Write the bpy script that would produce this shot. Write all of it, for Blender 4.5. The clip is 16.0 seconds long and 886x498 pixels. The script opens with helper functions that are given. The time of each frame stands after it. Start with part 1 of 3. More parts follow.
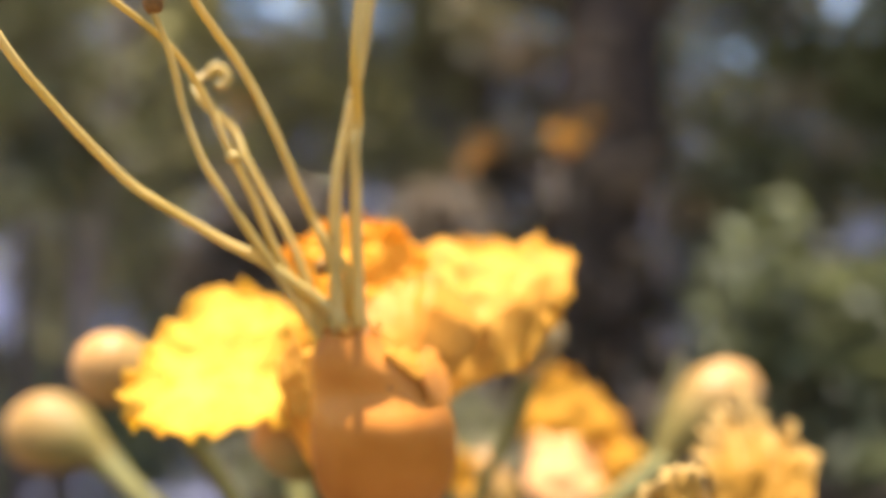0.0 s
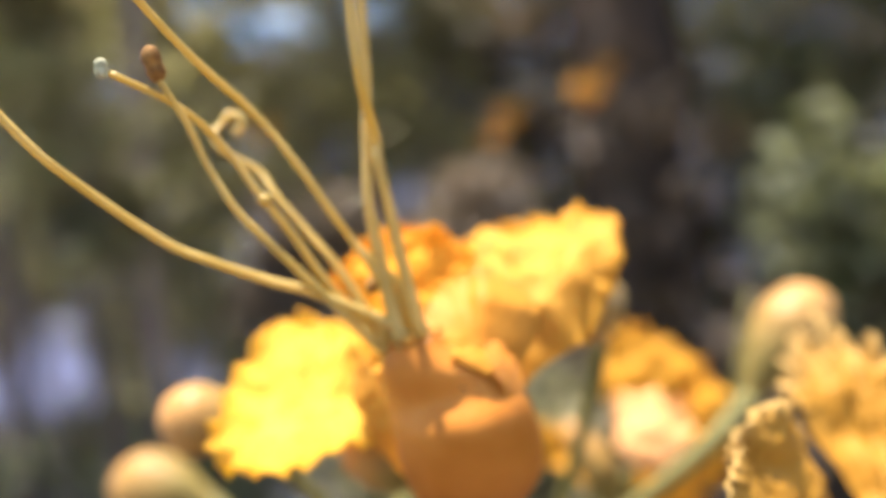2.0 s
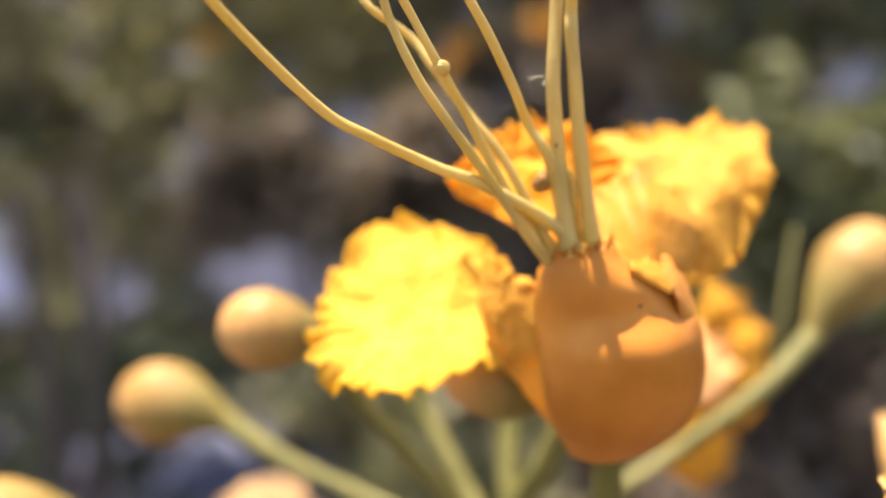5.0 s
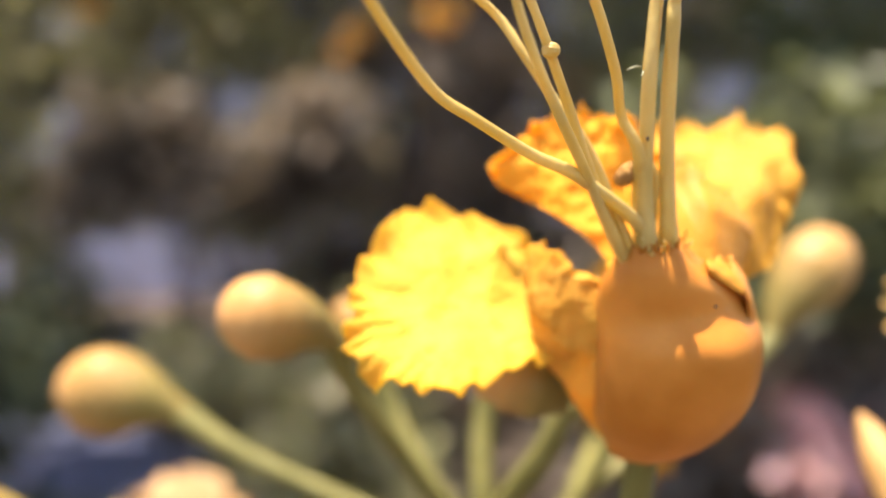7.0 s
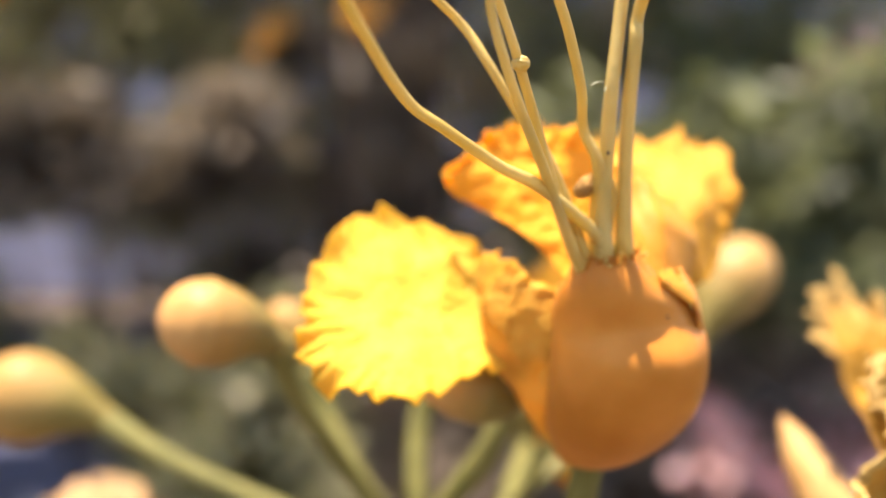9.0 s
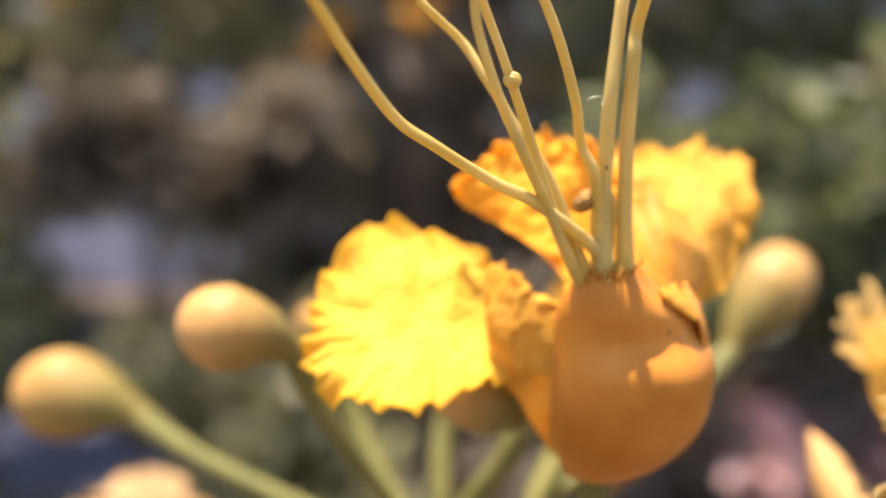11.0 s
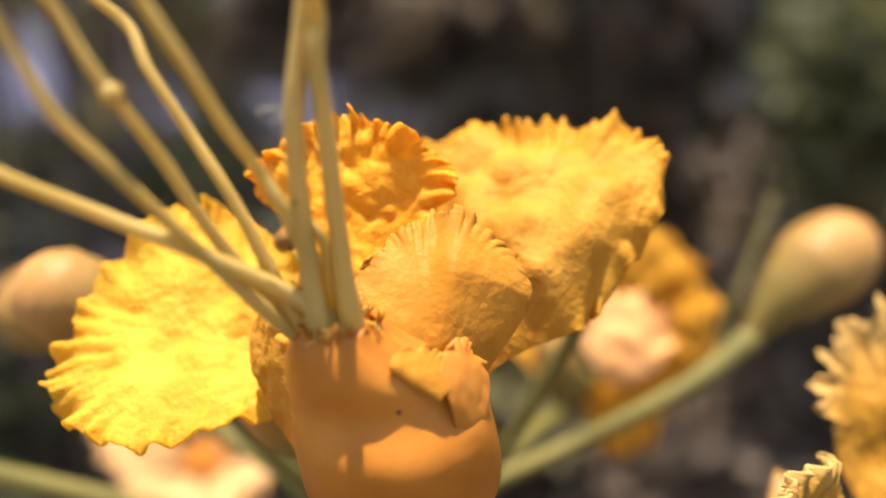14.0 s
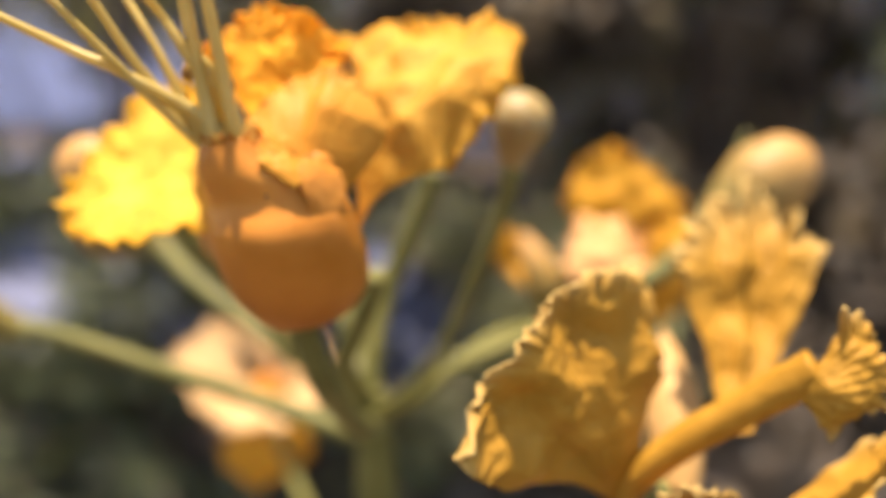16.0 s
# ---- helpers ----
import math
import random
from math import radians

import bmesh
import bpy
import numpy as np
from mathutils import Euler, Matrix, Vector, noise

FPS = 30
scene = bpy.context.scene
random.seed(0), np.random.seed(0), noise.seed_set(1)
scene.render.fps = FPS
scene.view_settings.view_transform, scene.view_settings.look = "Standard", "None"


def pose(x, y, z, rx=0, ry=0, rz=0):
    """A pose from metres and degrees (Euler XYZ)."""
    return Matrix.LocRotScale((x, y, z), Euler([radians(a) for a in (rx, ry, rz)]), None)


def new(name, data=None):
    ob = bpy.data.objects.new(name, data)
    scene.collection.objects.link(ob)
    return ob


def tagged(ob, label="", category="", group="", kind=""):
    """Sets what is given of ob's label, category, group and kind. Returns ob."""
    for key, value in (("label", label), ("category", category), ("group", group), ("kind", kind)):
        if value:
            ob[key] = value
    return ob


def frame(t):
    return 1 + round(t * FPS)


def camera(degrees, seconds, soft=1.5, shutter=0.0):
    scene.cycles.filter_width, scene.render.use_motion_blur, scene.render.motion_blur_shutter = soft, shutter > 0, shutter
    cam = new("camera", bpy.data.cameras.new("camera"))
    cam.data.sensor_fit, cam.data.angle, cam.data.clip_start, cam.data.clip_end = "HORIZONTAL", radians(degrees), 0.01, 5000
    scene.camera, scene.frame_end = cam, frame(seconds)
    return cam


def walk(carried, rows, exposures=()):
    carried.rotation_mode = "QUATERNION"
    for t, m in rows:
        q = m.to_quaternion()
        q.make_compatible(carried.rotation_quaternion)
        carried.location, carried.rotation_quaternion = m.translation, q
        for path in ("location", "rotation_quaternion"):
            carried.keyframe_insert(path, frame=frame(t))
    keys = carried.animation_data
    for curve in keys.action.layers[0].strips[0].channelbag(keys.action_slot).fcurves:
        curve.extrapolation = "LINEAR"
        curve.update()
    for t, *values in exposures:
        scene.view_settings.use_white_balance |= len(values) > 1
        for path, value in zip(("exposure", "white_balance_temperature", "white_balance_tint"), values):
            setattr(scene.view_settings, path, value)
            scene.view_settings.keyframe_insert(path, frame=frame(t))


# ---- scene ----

# ---------------------------------------------------------------- camera
cam = camera(56.0, 16.0, soft=1.9)
ROWS = [
    (0.0, -0.00059, -0.00129, 1.19911, 90.65, -4.94, -0.39),
    (0.5, 0.00562, 0.00033, 1.20083, 89.57, -0.37, 2.26),
    (1.0, -0.00077, -0.00082, 1.20102, 89.88, 1.74, 3.95),
    (1.5, -0.00135, -0.00515, 1.20772, 92.76, 3.23, 2.49),
    (2.0, -0.00007, -0.00177, 1.20062, 89.42, 7.36, 2.94),
    (2.5, -0.00756, 0.00781, 1.20439, 85.69, 7.01, 2.99),
    (3.0, -0.00722, 0.00903, 1.20069, 83.35, 6.13, 2.86),
    (3.5, -0.01099, 0.00897, 1.19770, 84.72, 5.26, 2.99),
    (4.0, -0.01199, 0.00795, 1.19760, 84.61, 5.66, 2.71),
    (6.5, -0.03308, 0.01186, 1.20196, 84.07, -0.13, -8.53),
    (7.0, -0.03375, 0.01322, 1.19941, 83.30, 0.62, -9.02),
    (7.5, -0.03645, 0.01349, 1.20060, 84.47, -0.15, -10.16),
    (8.0, -0.03716, 0.01532, 1.19799, 83.33, -0.03, -11.22),
    (8.5, -0.03667, 0.01288, 1.20058, 84.14, -0.89, -13.25),
    (9.0, -0.03708, 0.01404, 1.19997, 83.38, -0.93, -14.67),
    (11.5, -0.02908, 0.01274, 1.20252, 83.06, -1.34, -9.95),
    (12.0, -0.02015, 0.01293, 1.20839, 81.71, -2.28, -8.86),
    (12.5, -0.01402, 0.01619, 1.20456, 77.88, -1.29, -3.43),
    (13.0, -0.01179, 0.01906, 1.20619, 77.37, -0.96, -0.55),
    (13.5, -0.00653, 0.02182, 1.20642, 76.19, -3.11, 0.75),
    (14.0, -0.00001, 0.02676, 1.21059, 73.90, -2.56, 2.77),
    (14.5, 0.00320, 0.02782, 1.20602, 72.98, -1.97, 6.87),
    (15.0, 0.01049, 0.02588, 1.21071, 72.54, -1.95, 7.71),
    (15.5, 0.01445, 0.01015, 1.20491, 72.64, -3.74, 10.35),
    (16.0, 0.02320, 0.00707, 1.20286, 74.01, -1.52, 10.83),
]
EXPOSURES = [(0.0, 1.68, 6700, 15), (2.0, 1.70, 6700, 15), (3.0, 1.65, 7000, 16), (3.5, 1.62, 7150, 16), (4.2, 1.64, 7050, 16), (6.3, 1.80, 6880, 16), (9.2, 1.80, 6950, 16), (11.3, 1.66, 6850, 15), (12.0, 1.60, 6850, 15), (12.5, 1.33, 7050, 17), (13.0, 1.26, 7250, 18), (14.0, 1.17, 7450, 18), (15.0, 1.13, 7450, 17), (15.5, 1.28, 7150, 15), (16.0, 1.36, 7150, 14)]
walk(cam, [(t, pose(x, y, z, rx, ry, rz)) for t, x, y, z, rx, ry, rz in ROWS], EXPOSURES)
cam.data.dof.use_dof = True
cam.data.dof.focus_distance = 0.0555
cam.data.dof.aperture_fstop = 13.0

# ---------------------------------------------------------------- light
SUN_DIR = Vector((-0.10, 0.03, 1.0)).normalized()
world = bpy.data.worlds.new("sky")
scene.world = world
world.use_nodes = True
wn = world.node_tree.nodes
sky = wn.new("ShaderNodeTexSky")
sky.sky_type = "NISHITA"
sky.sun_disc = False
sky.sun_elevation = math.asin(SUN_DIR.z)
sky.sun_rotation = math.atan2(SUN_DIR.x, SUN_DIR.y)
wn["Background"].inputs["Strength"].default_value = 0.15
world.node_tree.links.new(sky.outputs[0], wn["Background"].inputs["Color"])
sun_data = bpy.data.lights.new("sun", "SUN")
sun_data.energy, sun_data.angle, sun_data.color = 5.0, radians(0.55), (1.0, 0.95, 0.86)
sun = new("sun", sun_data)
sun.rotation_euler = (-SUN_DIR).to_track_quat("-Z", "Y").to_euler()

# ---------------------------------------------------------------- units
# The plant is laid out in flower units of 8.8 mm, seen from the first eye at 1.2 m.
UNIT = 0.0088
LEANING = Matrix.Rotation(radians(-5.5), 3, "Y")
EYE_HEIGHT = Vector((0, 0, 1.2))


def at(v):
    """A place in the world from flower units."""
    return LEANING @ (Vector(v) * UNIT) + EYE_HEIGHT


# ---------------------------------------------------------------- materials
def node_material(name, rough=0.5):
    m = bpy.data.materials.new(name)
    m.use_nodes = True
    n, l = m.node_tree.nodes, m.node_tree.links
    b = n["Principled BSDF"]
    b.inputs["Roughness"].default_value = rough
    return m, n, l, b


def mottled(n, l, low, high, scale, detail=5.0, spread=(0.35, 0.65), coord="Object"):
    """A colour that wanders between two tints."""
    tc = n.new("ShaderNodeTexCoord")
    t = n.new("ShaderNodeTexNoise")
    t.inputs["Scale"].default_value, t.inputs["Detail"].default_value = scale, detail
    l.new(tc.outputs[coord], t.inputs["Vector"])
    r = n.new("ShaderNodeValToRGB")
    r.color_ramp.elements[0].position, r.color_ramp.elements[1].position = spread
    r.color_ramp.elements[0].color, r.color_ramp.elements[1].color = (*low, 1), (*high, 1)
    l.new(t.outputs["Fac"], r.inputs["Fac"])
    return r.outputs["Color"], t


def bumped(n, l, b, scale, strength, distance, stretch=(1, 1, 1)):
    tc = n.new("ShaderNodeTexCoord")
    mp = n.new("ShaderNodeMapping")
    mp.inputs["Scale"].default_value = stretch
    t = n.new("ShaderNodeTexNoise")
    t.inputs["Scale"].default_value, t.inputs["Detail"].default_value = scale, 6
    bp = n.new("ShaderNodeBump")
    bp.inputs["Strength"].default_value, bp.inputs["Distance"].default_value = strength, distance
    l.new(tc.outputs["Object"], mp.inputs["Vector"])
    l.new(mp.outputs["Vector"], t.inputs["Vector"])
    l.new(t.outputs["Fac"], bp.inputs["Height"])
    l.new(bp.outputs["Normal"], b.inputs["Normal"])
    return bp


def thin_tissue(name, low, high, through_colour, share, rough=0.5, scale=260, bump=0.5, spec=0.12, flesh=0.0, edge=None, foot=None):
    """Petal and leaf tissue: it reflects one colour and lets light of another through."""
    m, n, l, b = node_material(name, rough)
    col, _ = mottled(n, l, low, high, scale)
    # edge tints the crimped margin; on the side flower this is sunlit cream
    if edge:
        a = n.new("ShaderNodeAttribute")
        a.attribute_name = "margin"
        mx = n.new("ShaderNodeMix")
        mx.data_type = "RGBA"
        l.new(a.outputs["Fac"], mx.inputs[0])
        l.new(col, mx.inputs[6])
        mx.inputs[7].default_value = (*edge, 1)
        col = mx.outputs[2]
    if foot:
        a = n.new("ShaderNodeAttribute")
        a.attribute_name = "along"
        blotch = n.new("ShaderNodeTexNoise")
        blotch.inputs["Scale"].default_value = 160
        add = n.new("ShaderNodeMath")
        add.operation = "MULTIPLY_ADD"
        add.inputs[1].default_value = 0.5
        l.new(blotch.outputs["Fac"], add.inputs[0])
        l.new(a.outputs["Fac"], add.inputs[2])
        rng = n.new("ShaderNodeMapRange")
        rng.inputs["From Min"].default_value, rng.inputs["From Max"].default_value = 0.55, 1.25
        l.new(add.outputs[0], rng.inputs["Value"])
        mx = n.new("ShaderNodeMix")
        mx.data_type = "RGBA"
        l.new(rng.outputs["Result"], mx.inputs[0])
        mx.inputs[6].default_value = (*foot, 1)
        l.new(col, mx.inputs[7])
        col = mx.outputs[2]
    l.new(col, b.inputs["Base Color"])
    b.inputs["Specular IOR Level"].default_value = spec
    if flesh:
        b.inputs["Subsurface Weight"].default_value = flesh
        b.inputs["Subsurface Radius"].default_value = (0.9, 0.5, 0.15)
        b.inputs["Subsurface Scale"].default_value = 0.0022
    bp = bumped(n, l, b, scale * 7, bump, 0.0003)
    tr = n.new("ShaderNodeBsdfTranslucent")
    tr.inputs["Color"].default_value = (*through_colour, 1)
    l.new(bp.outputs["Normal"], tr.inputs["Normal"])
    mix = n.new("ShaderNodeMixShader")
    mix.inputs["Fac"].default_value = share
    l.new(b.outputs["BSDF"], mix.inputs[1])
    l.new(tr.outputs["BSDF"], mix.inputs[2])
    l.new(mix.outputs["Shader"], n["Material Output"].inputs["Surface"])
    return m


PETAL = thin_tissue("yellow petal", (0.50, 0.235, 0.026), (0.70, 0.36, 0.055), (0.78, 0.43, 0.035), 0.38, bump=0.8, edge=(0.66, 0.33, 0.03))
# same pigment as PETAL, brightened to lemon to stand for full sun
SUNLIT_PETAL = thin_tissue("sunlit yellow petal", (0.70, 0.41, 0.05), (0.90, 0.60, 0.09), (0.90, 0.70, 0.07), 0.48, bump=1.0, edge=(0.68, 0.32, 0.03))
# shade on the small upright petal is put in as a deeper ochre
INNER_PETAL = thin_tissue("shaded ochre petal", (0.46, 0.185, 0.018), (0.62, 0.27, 0.035), (0.62, 0.30, 0.02), 0.25, bump=0.4)
STANDARD = thin_tissue("orange petal", (0.88, 0.40, 0.03), (0.95, 0.50, 0.05), (0.95, 0.52, 0.025), 0.5, bump=0.8)
SEPAL = thin_tissue("orange sepal", (0.38, 0.125, 0.012), (0.55, 0.205, 0.032), (0.66, 0.26, 0.012), 0.15, 0.45, 130, 0.25, 0.16, 0.10)
# side flower: shade put in as dark gold, sunlit rims as pale edge
SHADED_PETAL = thin_tissue("shaded gold petal", (0.32, 0.15, 0.015), (0.45, 0.22, 0.028), (0.52, 0.265, 0.018), 0.22, bump=0.6, edge=(0.60, 0.40, 0.14))
GOLD_PETAL = thin_tissue("deep gold petal", (0.64, 0.31, 0.025), (0.76, 0.40, 0.05), (0.78, 0.44, 0.02), 0.45)
PEACH_PETAL = thin_tissue("peach petal", (0.58, 0.34, 0.14), (0.72, 0.49, 0.24), (0.74, 0.47, 0.18), 0.40)
PEACH_SEPAL = thin_tissue("peach sepal", (0.68, 0.34, 0.12), (0.80, 0.45, 0.18), (0.8, 0.45, 0.15), 0.3)
TAN_SEPAL = thin_tissue("tan sepal", (0.44, 0.24, 0.08), (0.55, 0.32, 0.12), (0.55, 0.33, 0.09), 0.2, 0.45, 150)
FILAMENT = thin_tissue("filament", (0.47, 0.33, 0.085), (0.60, 0.435, 0.14), (0.74, 0.54, 0.10), 0.36, 0.42, 220, 0.25, 0.4)
ANTHER = thin_tissue("anther", (0.16, 0.075, 0.02), (0.42, 0.22, 0.06), (0.4, 0.2, 0.05), 0.1, 0.6, 900, 0.8)
PALE_TIP = thin_tissue("pale tip", (0.32, 0.31, 0.18), (0.55, 0.52, 0.36), (0.5, 0.5, 0.3), 0.2, 0.5, 900, 0.6)
BUD = thin_tissue("bud", (0.37, 0.18, 0.045), (0.54, 0.265, 0.085), (0.26, 0.19, 0.03), 0.06, 0.5, 120, 0.4, 0.22, 0.05, foot=(0.17, 0.125, 0.03))
OLIVE_BUD = thin_tissue("olive bud", (0.25, 0.165, 0.055), (0.36, 0.24, 0.09), (0.34, 0.25, 0.05), 0.12, 0.45, 120, 0.2, 0.3, 0.15)
PEDICEL = thin_tissue("pedicel", (0.115, 0.105, 0.026), (0.18, 0.155, 0.045), (0.24, 0.21, 0.04), 0.1, 0.5, 140, 0.2, 0.2)


def foliage(name, tints, through_colour, share):
    """Leaves whose tint changes leaf to leaf and by clump; clump tone also paints sun dapple."""
    m, n, l, b = node_material(name, 0.5)
    g = n.new("ShaderNodeNewGeometry")
    r = n.new("ShaderNodeValToRGB")
    for k, (at_pos, col) in enumerate(tints):
        e = r.color_ramp.elements[k] if k < 2 else r.color_ramp.elements.new(at_pos)
        e.position, e.color = at_pos, (*col, 1)
    l.new(g.outputs["Random Per Island"], r.inputs["Fac"])
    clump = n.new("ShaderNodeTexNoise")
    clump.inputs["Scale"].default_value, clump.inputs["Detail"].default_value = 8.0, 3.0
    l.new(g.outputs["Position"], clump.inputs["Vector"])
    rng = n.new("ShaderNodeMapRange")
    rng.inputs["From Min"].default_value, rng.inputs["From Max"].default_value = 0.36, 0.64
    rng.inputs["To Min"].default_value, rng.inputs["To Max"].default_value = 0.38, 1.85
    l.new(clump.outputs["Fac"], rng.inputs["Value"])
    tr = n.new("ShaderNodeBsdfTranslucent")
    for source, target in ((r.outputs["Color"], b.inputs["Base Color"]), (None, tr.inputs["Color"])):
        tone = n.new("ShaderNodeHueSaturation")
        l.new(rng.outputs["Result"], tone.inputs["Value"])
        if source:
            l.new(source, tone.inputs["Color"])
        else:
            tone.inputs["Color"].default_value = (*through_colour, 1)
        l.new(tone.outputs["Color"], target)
    mix = n.new("ShaderNodeMixShader")
    mix.inputs["Fac"].default_value = share
    l.new(b.outputs["BSDF"], mix.inputs[1])
    l.new(tr.outputs["BSDF"], mix.inputs[2])
    l.new(mix.outputs["Shader"], n["Material Output"].inputs["Surface"])
    return m


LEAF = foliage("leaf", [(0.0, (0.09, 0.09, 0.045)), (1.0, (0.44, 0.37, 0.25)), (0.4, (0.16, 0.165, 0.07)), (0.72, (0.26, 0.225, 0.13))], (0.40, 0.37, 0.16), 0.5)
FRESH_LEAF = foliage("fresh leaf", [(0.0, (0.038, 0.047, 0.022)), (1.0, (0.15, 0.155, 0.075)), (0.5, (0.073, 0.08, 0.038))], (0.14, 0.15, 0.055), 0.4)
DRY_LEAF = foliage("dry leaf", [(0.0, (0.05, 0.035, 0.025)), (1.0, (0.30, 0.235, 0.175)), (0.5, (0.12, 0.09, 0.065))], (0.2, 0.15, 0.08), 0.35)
# leaf copy darkened to put the shade around the big trunk into colour
SHADED_LEAF = foliage("shaded leaf", [(0.0, (0.042, 0.032, 0.024)), (1.0, (0.20, 0.145, 0.105)), (0.5, (0.09, 0.068, 0.05))], (0.16, 0.115, 0.06), 0.35)
SPECK, _n, _l, _b = node_material("speck", 0.5)
_b.inputs["Base Color"].default_value = (0.012, 0.009, 0.008, 1)


def rough_ground(name, low, high, scale, bump):
    m, n, l, b = node_material(name, 0.9)
    col, _ = mottled(n, l, low, high, scale, 8)
    l.new(col, b.inputs["Base Color"])
    bumped(n, l, b, scale * 6, bump, 0.02)
    return m


SOIL = rough_ground("soil and litter", (0.03, 0.02, 0.013), (0.12, 0.078, 0.05), 3.0, 0.8)
# paving and plaster carry reflected sky blue in their own colour
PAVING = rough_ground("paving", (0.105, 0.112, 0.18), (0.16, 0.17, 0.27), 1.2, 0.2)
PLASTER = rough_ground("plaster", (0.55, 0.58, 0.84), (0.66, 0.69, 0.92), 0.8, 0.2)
BARK = rough_ground("bark", (0.05, 0.035, 0.028), (0.14, 0.10, 0.08), 14.0, 0.9)


# ---------------------------------------------------------------- mesh helpers
def part(name, bm, material, parent=None, label="", smooth=True):
    me = bpy.data.meshes.new(name)
    bm.to_mesh(me)
    bm.free()
    if smooth:
        me.polygons.foreach_set("use_smooth", [True] * len(me.polygons))
    me.materials.append(material)
    ob = new(name, me)
    if parent:
        ob.parent = parent
        ob.matrix_parent_inverse = parent.matrix_world.inverted()
    if label:
        ob["label"] = label
    return ob


def thing(name, place, label, category, group=""):
    e = new(name)
    e.empty_display_size = 0.005
    e.location = place
    bpy.context.view_layer.update()
    return tagged(e, label, category, group)


def thicken(ob, thickness):
    md = ob.modifiers.new("thickness", "SOLIDIFY")
    md.thickness, md.offset = thickness, 0
    return ob


def smooth_line(points, n):
    """Catmull-Rom through the points, n places."""
    pts = [Vector(q) for q in points]
    pts = [2 * pts[0] - pts[1]] + pts + [2 * pts[-1] - pts[-2]]
    out = []
    for i in range(n):
        s = i / (n - 1) * (len(pts) - 3)
        k = min(int(s), len(pts) - 4)
        f = s - k
        a, b, c, d = pts[k : k + 4]
        out.append(0.5 * (2 * b + (c - a) * f + (2 * a - 5 * b + 4 * c - d) * f * f + (3 * b - a - 3 * c + d) * f**3))
    return out


def tube(points, radius, n=40, sides=10, wobble=0.0, seed=0.0):
    """A round shaft along the points; radius is a number or a function of 0..1. Places in flower units."""
    line = smooth_line(points, n)
    bm = bmesh.new()
    along = bm.verts.layers.float.new("along")
    rings, ref = [], Vector((0.3, 0.2, 1)).normalized()
    for i, c in enumerate(line):
        t = (line[min(i + 1, n - 1)] - line[max(i - 1, 0)]).normalized()
        side = t.cross(ref)
        if side.length < 0.05:
            side = t.cross(Vector((1, 0, 0)))
        side.normalize()
        ref = side.cross(t).normalized()
        f = i / (n - 1)
        r = radius(f) if callable(radius) else radius
        ring = []
        for k in range(sides):
            a = 2 * math.pi * k / sides
            w = 1 + wobble * noise.noise(Vector((f * 9 + seed, math.cos(a) * 0.7, math.sin(a) * 0.7)))
            p = bm.verts.new(at(c + (side * math.cos(a) + ref * math.sin(a)) * r * w))
            p[along] = f
            ring.append(p)
        rings.append(ring)
    for a, b in zip(rings, rings[1:]):
        for k in range(sides):
            bm.faces.new((a[k], a[(k + 1) % sides], b[(k + 1) % sides], b[k]))
    bm.faces.new(rings[0][::-1])
    bm.faces.new(rings[-1])
    return bm


def lagrange(a, b, c, s):
    """Through a, b, c at 0, 1/2, 1."""
    return a * (2 * (s - 0.5) * (s - 1)) + b * (-4 * s * (s - 1)) + c * (2 * s * (s - 0.5))


